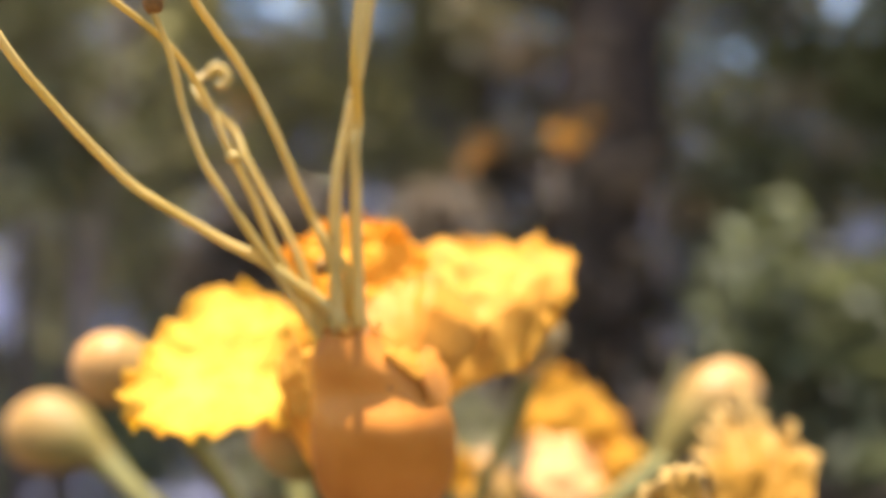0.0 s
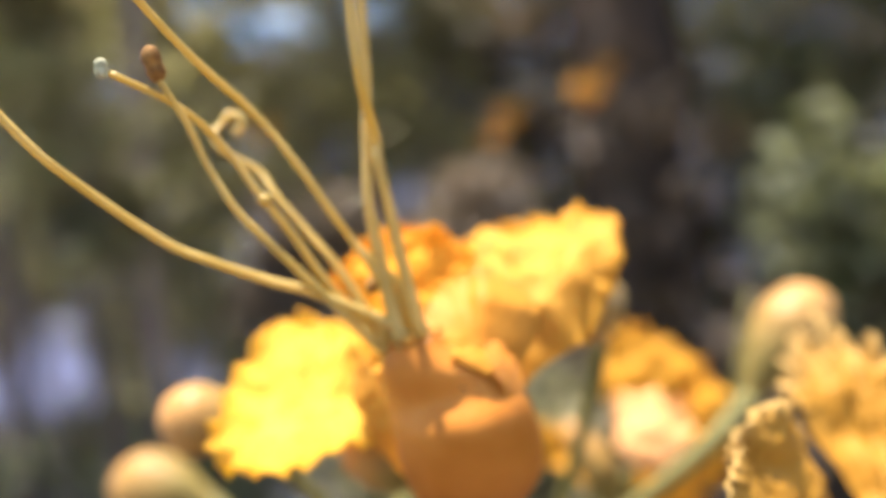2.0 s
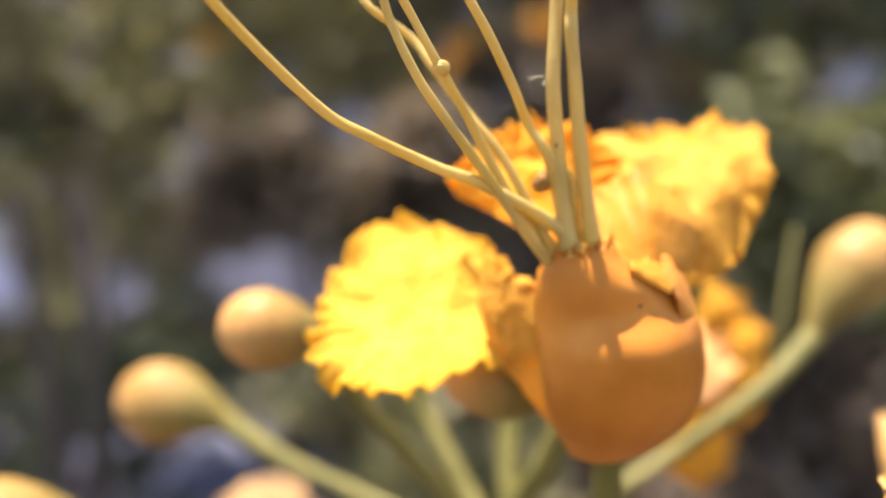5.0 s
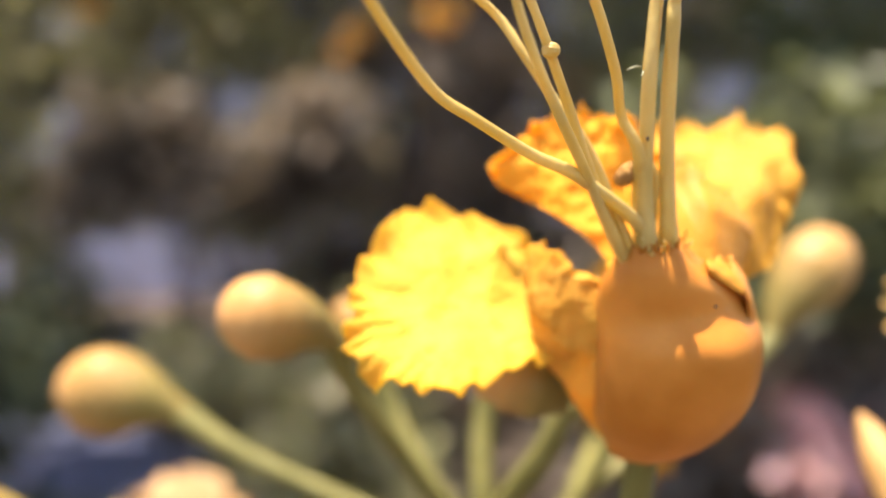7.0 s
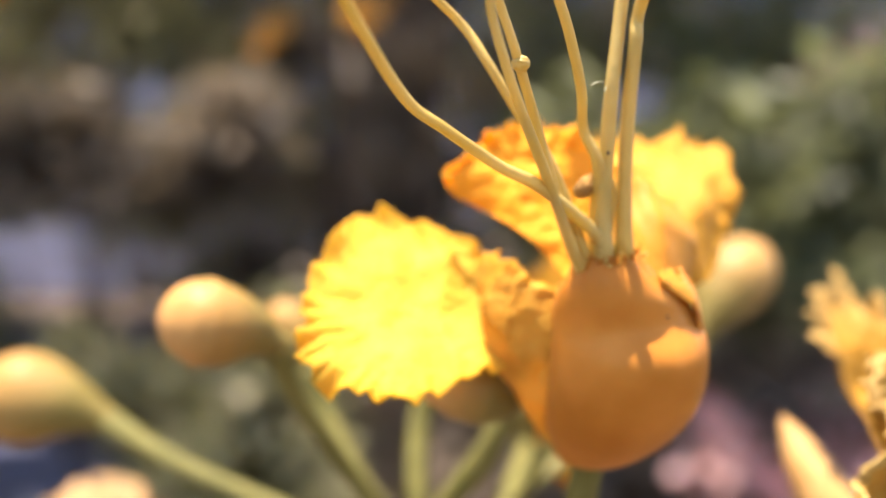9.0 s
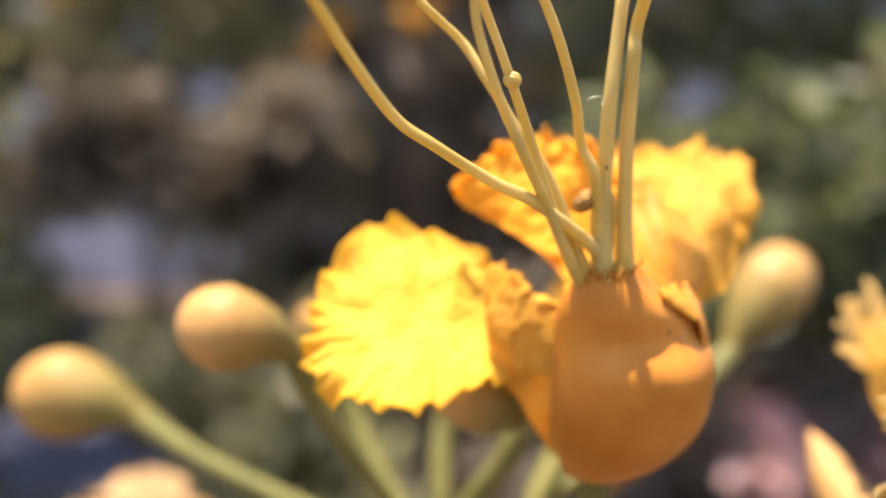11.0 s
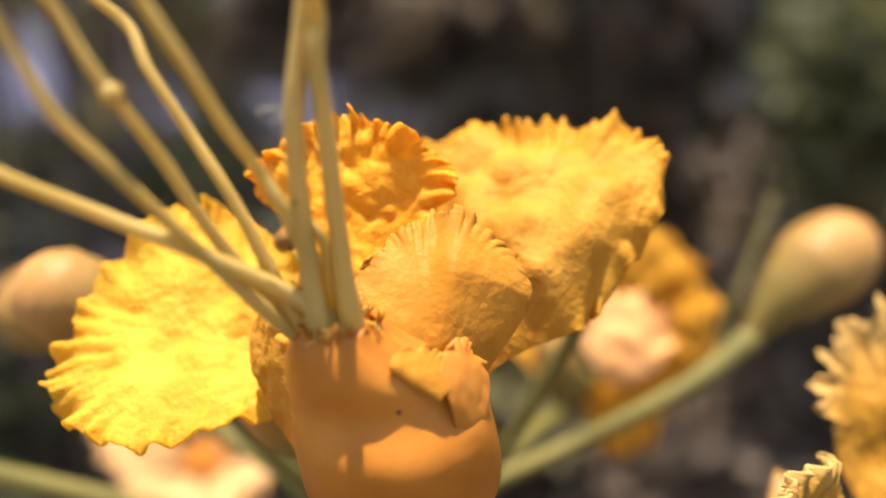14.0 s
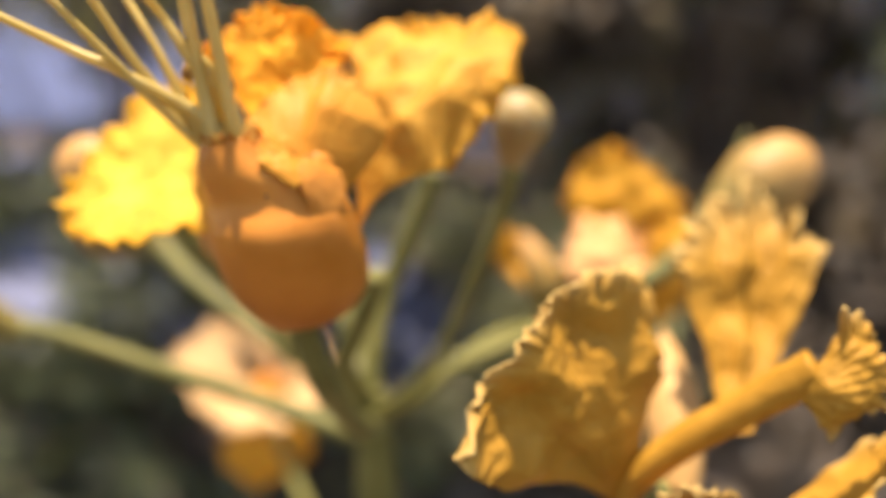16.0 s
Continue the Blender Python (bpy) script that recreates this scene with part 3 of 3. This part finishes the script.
def blossom(name, centre, facing, size, mat, seed, label, stalk_root, stalk_mid):
    """An open flower seen small: five crimped petals round a pouch-shaped sepal."""
    b = thing(name, at(centre), label, "flower", "flowers on the flower stem")
    z = Vector(facing).normalized()
    x = z.cross(Vector((0.1, 1, 0.2))).normalized()
    y = z.cross(x)
    c = Vector(centre)
    rnd = random.Random(seed)
    for k in range(5):
        a = 2 * math.pi * (k + 0.3 * rnd.random()) / 5
        d = x * math.cos(a) + y * math.sin(a)
        s = z.cross(d)
        lift = 0.75 + 0.5 * rnd.random()
        ln = size * (0.85 + 0.3 * rnd.random())
        g = [[c + d * 0.1 * size + s * w * 0.15 * size for w in (-1, 0, 1)],
             [c + d * 0.55 * ln + s * w * 0.5 * ln + z * (0.45 * lift + 0.1 * abs(w)) * ln for w in (-1, 0, 1)],
             [c + d * 1.0 * ln + s * w * 0.55 * ln + z * (0.7 * lift) * ln for w in (-1, 0, 1)]]
        thicken(part("petal", petal(g, ruffle=0.1 * size, waves=14, seed=seed + k * 3.3, n=26, crease=0.03 * size, fringe=0.06), mat, b), 0.00025)
    thicken(part("sepal", tube([c - z * 0.5 * size, c - z * 0.1 * size, c + z * 0.35 * size], lambda f: size * 0.32 * math.sin(math.pi * (0.08 + 0.8 * f)) + 0.01, 18, 16, 0.1, seed), SEPAL, b), 0.0003)
    part("pedicel", tube([c - z * 0.45 * size, stalk_mid, stalk_root], 0.17, 30, 10, 0.05, seed), PEDICEL, b, "green stalk")
    return b


back = thing("flower", at((1.95, 18.10, -5.70)), "blurred orange flower with upright petals behind the main one", "flower", "flowers on the flower stem")
for mat, seed, grid in (
    (GOLD_PETAL, 81.0, [[(2.03, 18.20, -5.33), (2.76, 18.20, -5.46), (3.48, 18.20, -5.36)], [(1.66, 18.60, -3.97), (2.91, 18.60, -4.13), (4.04, 18.60, -4.28)], [(1.75, 19.00, -3.13), (2.75, 19.00, -2.68), (4.21, 19.00, -3.63)]]),
    (GOLD_PETAL, 83.0, [[(0.84, 18.40, -5.85), (1.06, 18.30, -5.94), (1.27, 18.20, -6.01)], [(0.19, 18.80, -5.28), (0.64, 18.70, -5.25), (0.97, 18.60, -5.22)], [(-0.21, 19.20, -4.92), (0.10, 19.20, -4.39), (0.78, 19.00, -4.53)]]),
    (GOLD_PETAL, 85.0, [[(2.33, 18.00, -5.03), (2.64, 18.00, -5.38), (2.53, 18.00, -5.72)], [(3.49, 18.30, -4.39), (3.55, 18.00, -5.28), (3.15, 18.00, -6.19)], [(4.39, 18.80, -4.24), (4.39, 18.40, -5.46), (3.82, 18.30, -6.45)]]),
    (GOLD_PETAL, 84.0, [[(1.92, 18.20, -5.44), (2.45, 18.20, -5.34), (2.97, 18.20, -5.46)], [(1.74, 18.10, -6.33), (2.52, 17.90, -6.25), (3.32, 18.10, -6.24)], [(2.12, 18.40, -7.40), (2.72, 18.40, -7.78), (3.32, 18.40, -7.22)]]),
):
    thicken(part("petal", petal(grid, ruffle=0.24, waves=14, seed=seed, n=44, tip=0.9, claw=0.6, billow=0.25, fringe=0.05), mat, back, "orange petal with crimped edge"), 0.00025)
thicken(part("sepal", petal([[(1.9, 17.2, -5.4), (2.4, 17.0, -5.45), (2.9, 17.2, -5.4)], [(1.7, 17.2, -4.85), (2.5, 17.0, -4.75), (3.3, 17.2, -4.85)], [(1.7, 18.0, -4.2), (2.5, 17.9, -3.95), (3.6, 18.2, -4.35)]],
    ruffle=0.2, waves=9, seed=88.0, n=36, tip=0.85, claw=0.7, billow=0.3, fringe=0.04), PEACH_SEPAL, back, "peach-coloured sepal"), 0.0003)
part("sepal", tube([(1.41, 17.80, -6.25), (1.23, 17.70, -5.23), (0.79, 18.00, -4.31)], lambda f: 0.12 + 0.30 * math.sin(math.pi * min(1.0, 0.1 + 0.9 * f)), 24, 16, 0.1, 89), BUD, back, "peach-coloured sepal")
part("pedicel", tube([(1.95, 18.10, -5.70), (1.41, 17.80, -6.25), (0.6, 15.8, -5.75), (-0.14, 14.5, -5.8)], 0.16, 30, 10, 0.05, 3), PEDICEL, back, "green stalk")
low_flower = blossom("flower", (-8.6, 24.5, -11.3), (0.2, -0.5, 0.9), 2.3, PEACH_PETAL, 11, "pale peach flower hanging low among stalks", NODE + Vector((0, 0.4, -3)), (-5.5, 20.0, -13.0))
thicken(part("petal", petal([[(-9.1, 24.4, -11.5), (-8.2, 24.4, -11.4), (-7.4, 24.4, -11.3)], [(-10.2, 24.0, -12.8), (-8.6, 23.8, -13.0), (-7.0, 24.0, -12.4)], [(-10.2, 24.2, -14.1), (-9.2, 24.2, -14.6), (-7.3, 24.2, -13.5)]],
    ruffle=0.2, waves=12, seed=19.0, n=30, claw=0.7, tip=0.85, billow=0.2), GOLD_PETAL, low_flower, "golden drooping petal"), 0.0003)
part_stalk = part("bare_stalk", tube([(4.1, 17.2, -4.9), (4.4, 17.5, -4.2), (4.79, 17.91, -3.41), (5.37, 18.55, -2.42)], 0.045, 24, 10, 0.1, 6), PEDICEL)
tagged(part_stalk, "thin bare green stalk beside the back flower", "stalk")

# ---------------------------------------------------------------- nearer flower at the side
side_flower = thing("flower", at((3.2, 9.6, -5.4)), "pale golden flower with frilled petals and a long tube", "flower")
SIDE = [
    (SHADED_PETAL, dict(ruffle=0.17, waves=30, billow=0.14, pleat=0.09, seed=31.0, tip=1.0, claw=0.7, full=0.5, veins=0.10, crease=0.05, fringe=0.014, sides=0.7, n=150, curl=0.04, rim=2.4),
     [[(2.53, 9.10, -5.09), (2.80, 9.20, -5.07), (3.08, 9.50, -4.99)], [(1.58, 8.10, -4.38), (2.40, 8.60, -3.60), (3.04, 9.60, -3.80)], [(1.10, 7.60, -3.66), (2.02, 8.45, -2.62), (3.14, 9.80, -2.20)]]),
    (SHADED_PETAL, dict(ruffle=0.18, waves=26, billow=0.10, pleat=0.08, seed=37.0, tip=1.0, claw=0.6, full=0.7, veins=0.15, crease=0.045, fringe=0.04, sides=0.5, n=130, curl=0.05, rim=1.1),
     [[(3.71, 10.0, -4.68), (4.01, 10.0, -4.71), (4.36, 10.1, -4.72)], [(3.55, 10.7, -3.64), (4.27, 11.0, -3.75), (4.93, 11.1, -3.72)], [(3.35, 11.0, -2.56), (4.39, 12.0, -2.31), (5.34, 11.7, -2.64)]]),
    (SHADED_PETAL, dict(ruffle=0.08, waves=14, seed=41.0, tip=0.8, claw=0.4, fringe=0.05),
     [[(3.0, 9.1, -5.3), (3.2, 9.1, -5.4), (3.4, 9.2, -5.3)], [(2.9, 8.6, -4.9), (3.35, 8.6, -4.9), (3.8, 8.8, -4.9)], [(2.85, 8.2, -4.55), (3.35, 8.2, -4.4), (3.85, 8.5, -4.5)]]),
    (SHADED_PETAL, dict(ruffle=0.08, waves=14, seed=43.0, tip=0.8, claw=0.3, fringe=0.05),
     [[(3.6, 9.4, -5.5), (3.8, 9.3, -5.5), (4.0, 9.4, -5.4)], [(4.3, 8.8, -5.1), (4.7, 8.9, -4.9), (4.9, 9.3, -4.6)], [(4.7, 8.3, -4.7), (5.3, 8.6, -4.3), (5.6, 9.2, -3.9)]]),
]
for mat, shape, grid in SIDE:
    thicken(part("petal", petal(grid, **shape), mat, side_flower, "golden petal darkened for shade, sunlit frilled edge painted pale"), 0.00022)
part("tube", tube([(2.7, 9.2, -5.05), (3.2, 9.05, -4.45), (3.82, 9.03, -3.99), (4.35, 8.9, -3.58), (4.6, 8.86, -3.4)], lambda f: 0.17 + 0.05 * f, 30, 14, 0.06, 2), SHADED_PETAL, side_flower, "orange rolled petal tube")
thicken(part("petal", petal([[(4.3, 8.9, -3.75), (4.4, 8.8, -3.6), (4.45, 8.95, -3.4)], [(4.65, 8.7, -4.0), (4.75, 8.6, -3.45), (4.75, 8.9, -2.95)], [(4.9, 8.8, -4.0), (5.3, 8.7, -3.4), (5.05, 9.0, -2.85)]],
    ruffle=0.18, waves=18, seed=47.0, crease=0.08, claw=0.4, tip=0.9), SHADED_PETAL, side_flower, "orange crumpled end of the tube"), 0.00022)
part("sepal", tube([(3.42, 10.3, -5.75), (3.42, 10.9, -5.2), (3.38, 11.4, -4.7), (3.32, 11.85, -4.12)], lambda f: 0.37 * math.sin(math.pi * min(1.0, 0.16 + 0.84 * f)) ** 0.8 + 0.01, 30, 20, 0.05, 53), TAN_SEPAL, side_flower, "smooth pale peach pointed sepal")
part("pedicel", tube([(3.1, 9.5, -5.2), (3.0, 10.5, -6.5), (0.8, 13.0, -8.2), (-1.9, 14.6, -9.2)], 0.17, 30, 10, 0.05, 9), PEDICEL, side_flower, "green stalk")

# ---------------------------------------------------------------- ground and garden behind
def uneven_ground():
    bm = bmesh.new()
    n, size = 90, 26.0
    vs = []
    for i in range(n + 1):
        row = []
        for j in range(n + 1):
            x, y = (i / n - 0.5) * 2, (j / n - 0.5) * 2
            x, y = size * x * abs(x) ** 0.8, size * y * abs(y) ** 0.8
            row.append(bm.verts.new((x, y, 0.05 * noise.noise(Vector((x * 0.9, y * 0.9, 0.4))) - 0.06)))
        vs.append(row)
    far = 2500.0
    for i in range(n):
        for j in range(n):
            bm.faces.new((vs[i][j], vs[i + 1][j], vs[i + 1][j + 1], vs[i][j + 1]))
    edge = [vs[i][0] for i in range(n + 1)] + [vs[n][j] for j in range(1, n + 1)] + [vs[i][n] for i in range(n - 1, -1, -1)] + [vs[0][j] for j in range(n - 1, 0, -1)]
    out = [bm.verts.new((v.co.x / size * far, v.co.y / size * far, -0.06)) for v in edge]
    for k in range(len(edge)):
        m = (k + 1) % len(edge)
        bm.faces.new((edge[k], out[k], out[m], edge[m]))
    return part("ground", bm, SOIL)


tagged(uneven_ground(), "dark brown soil strewn with litter", "ground", kind="structure")


def slab(name, x0, x1, y0, y1, z0, z1, mat, label, category):
    bm = bmesh.new()
    bmesh.ops.create_cube(bm, size=1.0)
    for v in bm.verts:
        v.co = Vector((x0 + (v.co.x + 0.5) * (x1 - x0), y0 + (v.co.y + 0.5) * (y1 - y0), z0 + (v.co.z + 0.5) * (z1 - z0)))
    bmesh.ops.bevel(bm, geom=bm.edges[:], offset=0.01, segments=2, affect="EDGES")
    return tagged(part(name, bm, mat, smooth=False), label, category, kind="structure")


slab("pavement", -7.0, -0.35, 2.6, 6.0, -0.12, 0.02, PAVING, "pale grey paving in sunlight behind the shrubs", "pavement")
slab("wall_north", -9.0, 9.0, 7.6, 7.8, -0.1, 3.2, PLASTER, "pale plastered garden wall, tinted blue for sky light", "wall")


def leaf_cloud(clumps, per, leaf, seed):
    """Many folded leaves round clump centres (x, y, z, radius), as one mesh."""
    rnd = random.Random(seed)
    vs, fs = [], []
    for cx, cy, cz, cr in clumps:
        for _ in range(per):
            d = Vector((rnd.gauss(0, 1), rnd.gauss(0, 1), rnd.gauss(0, 1)))
            d = d.normalized() * cr * rnd.random() ** 0.5
            ln = leaf * (0.6 + 0.8 * rnd.random())
            q = Euler((rnd.uniform(-0.8, 0.8), rnd.uniform(-0.8, 0.8), rnd.uniform(0, 6.28))).to_matrix()
            o = Vector((cx, cy, cz)) + d
            k = len(vs)
            for v in ((0, 0, 0), (0.25, 0.45, 0.09), (-0.25, 0.45, 0.09), (0, 1, -0.12), (0, 0.45, 0)):
                vs.append(o + q @ (Vector(v) * ln))
            fs += [(k, k + 1, k + 4), (k, k + 4, k + 2), (k + 1, k + 3, k + 4), (k + 4, k + 3, k + 2)]
    return vs, fs


def direction(az, el, dist):
    """A place dist metres from the first eye, by bearing and height angle on the flower's own axes."""
    a, e = radians(az), radians(el)
    return LEANING @ Vector((math.sin(a) * math.cos(e), math.cos(a) * math.cos(e), math.sin(e))) * dist + EYE_HEIGHT


# openings in the foliage, where the paving and the wall show
GAPS = [(-20.9, -4.6, 1.6), (-29.8, -2.2, 3.2), (-11.5, -6.5, 3.8), (-4.6, 3.5, 1.8), (-15.8, 3.0, 0.9), (-11.3, 16.2, 1.4), (-16.3, -16.2, 2.2), (-12.8, -20.4, 2.8), (-36.8, -2.4, 4.0), (-7.0, -10.5, 2.0), (-14.5, -4.5, 1.4), (17.2, 11.0, 1.0), (26.5, 1.1, 1.4)]


def shrub(name, az0, az1, el0, el1, d0, d1, count, radius, per, leaf, mat, seed, label, density=0.6):
    rnd = random.Random(seed)
    base = direction((az0 + az1) / 2, 0, (d0 + d1) / 2)
    base.z = -0.05
    s = thing(name, base, label, "shrub")
    clumps = []
    while len(clumps) < count:
        az, el, d = rnd.uniform(az0, az1), rnd.uniform(el0, el1), rnd.uniform(d0, d1)
        if any(math.hypot(az - a, el - e) < r + math.degrees(radius / d) * density for a, e, r in GAPS):
            count -= 0.34
            continue
        q = direction(az, el, d)
        if q.z > 0.05:
            clumps.append((*q, radius * rnd.uniform(0.6, 1.3)))
        else:
            count -= 0.34
    vs, fs = leaf_cloud(clumps, per, leaf, seed)
    me = bpy.data.meshes.new("crown")
    me.from_pydata(vs, [], fs)
    me.materials.append(mat)
    crown = new("crown", me)
    crown.parent = s
    crown.matrix_parent_inverse = s.matrix_world.inverted()
    for k, (cx, cy, cz, cr) in enumerate(clumps[:: max(1, len(clumps) // 9)]):
        foot = (base + Vector((rnd.uniform(-0.1, 0.1), rnd.uniform(-0.1, 0.1), 0)) - EYE_HEIGHT)
        top = Vector((cx, cy, cz)) - EYE_HEIGHT
        back = LEANING.inverted()
        mid = (foot + top) / 2 + Vector((rnd.uniform(-0.1, 0.1), 0.05, 0.1))
        part("limb", tube([back @ foot / UNIT, back @ mid / UNIT, back @ top / UNIT], lambda f: (0.008 - 0.005 * f) / UNIT, 12, 7, 0.2, k), BARK, s)
    return s


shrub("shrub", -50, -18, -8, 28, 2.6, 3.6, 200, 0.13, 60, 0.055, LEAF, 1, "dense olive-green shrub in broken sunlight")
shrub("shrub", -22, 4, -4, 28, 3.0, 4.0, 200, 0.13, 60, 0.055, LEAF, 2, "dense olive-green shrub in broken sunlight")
shrub("shrub", 0, 26, -10, 28, 3.4, 4.2, 200, 0.14, 70, 0.055, SHADED_LEAF, 3, "dense green shrub, leaves darkened in colour for shade")
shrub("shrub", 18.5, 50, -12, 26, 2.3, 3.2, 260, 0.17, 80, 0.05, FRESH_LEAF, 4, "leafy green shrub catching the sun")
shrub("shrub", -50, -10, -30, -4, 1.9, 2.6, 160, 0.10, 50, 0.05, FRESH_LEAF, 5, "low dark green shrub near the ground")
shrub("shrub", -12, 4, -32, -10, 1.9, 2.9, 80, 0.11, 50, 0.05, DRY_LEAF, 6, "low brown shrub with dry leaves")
shrub("shrub", 3, 20, -32, -10, 1.9, 2.9, 85, 0.11, 50, 0.05, SHADED_LEAF, 26, "low brown shrub, leaves darkened in colour for deep shade")
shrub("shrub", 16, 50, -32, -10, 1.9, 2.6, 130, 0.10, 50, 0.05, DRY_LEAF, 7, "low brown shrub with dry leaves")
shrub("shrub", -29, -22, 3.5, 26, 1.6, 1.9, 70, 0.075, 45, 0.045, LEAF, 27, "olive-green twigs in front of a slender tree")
shrub("shrub", 2, 20, -8, 24, 2.3, 2.9, 46, 0.10, 40, 0.05, SHADED_LEAF, 28, "loose shrub before an old trunk, leaves darkened for shade")
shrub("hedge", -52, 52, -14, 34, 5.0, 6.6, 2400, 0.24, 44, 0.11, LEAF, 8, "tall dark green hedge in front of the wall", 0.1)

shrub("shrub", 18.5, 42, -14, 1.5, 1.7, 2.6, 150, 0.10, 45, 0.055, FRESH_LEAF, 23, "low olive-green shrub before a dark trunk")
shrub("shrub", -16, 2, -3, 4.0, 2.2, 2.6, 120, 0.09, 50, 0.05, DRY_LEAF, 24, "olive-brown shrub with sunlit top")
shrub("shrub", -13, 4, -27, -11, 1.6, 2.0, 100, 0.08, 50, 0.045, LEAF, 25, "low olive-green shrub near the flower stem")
PINK_LEAF = foliage("pink bract", [(0.0, (0.35, 0.17, 0.15)), (1.0, (0.7, 0.45, 0.42)), (0.5, (0.5, 0.28, 0.26))], (0.6, 0.35, 0.3), 0.4)
shrub("shrub", 36, 47, -5, 3, 2.2, 2.6, 40, 0.08, 50, 0.05, PINK_LEAF, 21, "shrub with pale pink bracts")
shrub("shrub", 30, 44, -27, -19, 1.8, 2.1, 36, 0.08, 50, 0.05, PINK_LEAF, 22, "low shrub with pale pink bracts")


def young_tree(az, d, lean, mat, seed, label):
    foot = direction(az, 0, d)
    foot.z = -0.05
    back = LEANING.inverted()
    t = thing("tree", foot, label, "tree")
    line = [back @ (foot + Vector((lean * h + 0.03 * math.sin(h * 3 + seed), 0.02 * math.cos(h * 4), h)) - EYE_HEIGHT) / UNIT for h in (0, 0.6, 1.2, 1.8, 2.6)]
    part("trunk", tube(line, lambda f: (0.035 - 0.012 * f) / UNIT, 30, 10, 0.15, seed), mat, t)
    rnd = random.Random(seed)
    top = foot + Vector((lean * 2.6, 0, 2.6))
    vs, fs = leaf_cloud([(top.x + rnd.gauss(0, 0.3), top.y + rnd.gauss(0, 0.3), top.z + rnd.gauss(0.1, 0.18), 0.2) for _ in range(24)], 50, 0.06, seed)
    me = bpy.data.meshes.new("crown")
    me.from_pydata(vs, [], fs)
    me.materials.append(LEAF)
    crown = new("crown", me)
    crown.parent = t
    crown.matrix_parent_inverse = t.matrix_world.inverted()


DARK_BARK = rough_ground("dark bark", (0.035, 0.023, 0.016), (0.10, 0.066, 0.046), 9.0, 0.9)


def shade_tree(az, d, radius, seed, label):
    foot = direction(az, 0, d)
    foot.z = -0.08
    back = LEANING.inverted()
    t = thing("tree", foot, label, "tree")
    line = [back @ (foot + Vector((0.03 * math.sin(h * 2 + seed), 0.02 * math.cos(h * 2), h)) - EYE_HEIGHT) / UNIT for h in (0, 0.3, 0.9, 1.6, 2.3, 3.2)]
    part("trunk", tube(line, lambda f: radius * (1.0 - 0.25 * f + 0.5 * max(0, 0.12 - f) * 6) / UNIT, 40, 28, 0.25, seed), DARK_BARK, t)
    rnd = random.Random(seed)
    # crown out of view, spread and offset to block sun from the shrubs
    top = foot + Vector((-0.3, 0.55, 3.3))
    vs, fs = leaf_cloud([(top.x + rnd.gauss(0, 0.75), top.y + rnd.gauss(0, 0.75), top.z + rnd.gauss(0.2, 0.3), 0.3) for _ in range(130)], 50, 0.08, seed)
    me = bpy.data.meshes.new("crown")
    me.from_pydata(vs, [], fs)
    me.materials.append(LEAF)
    crown = new("crown", me)
    crown.parent = t
    crown.matrix_parent_inverse = t.matrix_world.inverted()


shade_tree(10.5, 3.2, 0.24, 35, "old tree with dark brown bark, unseen crown added for shade")
PALE_BARK = rough_ground("pale bark", (0.15, 0.105, 0.08), (0.30, 0.23, 0.18), 20.0, 0.6)
young_tree(-25.5, 2.1, 0.10, PALE_BARK, 31, "slender young tree with pale bark")
young_tree(-32.0, 2.3, 0.06, BARK, 32, "slender young tree with dark bark")

# distant orange flower heads
for az, el, w, seed in ((8.9, 7.3, 1.9, 61), (10.4, 8.6, 1.2, 62), (3.3, 7.1, 1.5, 63), (2.0, 6.0, 1.0, 64), (-13.2, 9.8, 1.1, 65)):
    q = LEANING.inverted() @ (direction(az, el, 2.5) - EYE_HEIGHT) / UNIT
    blossom("flower", q, (0.1, -0.6, 0.8), w * 3.4, PETAL, seed, "orange flower far off among the shrubs", q + Vector((3, 20, -142 - q.z)), q + Vector((1, 4, -12)))
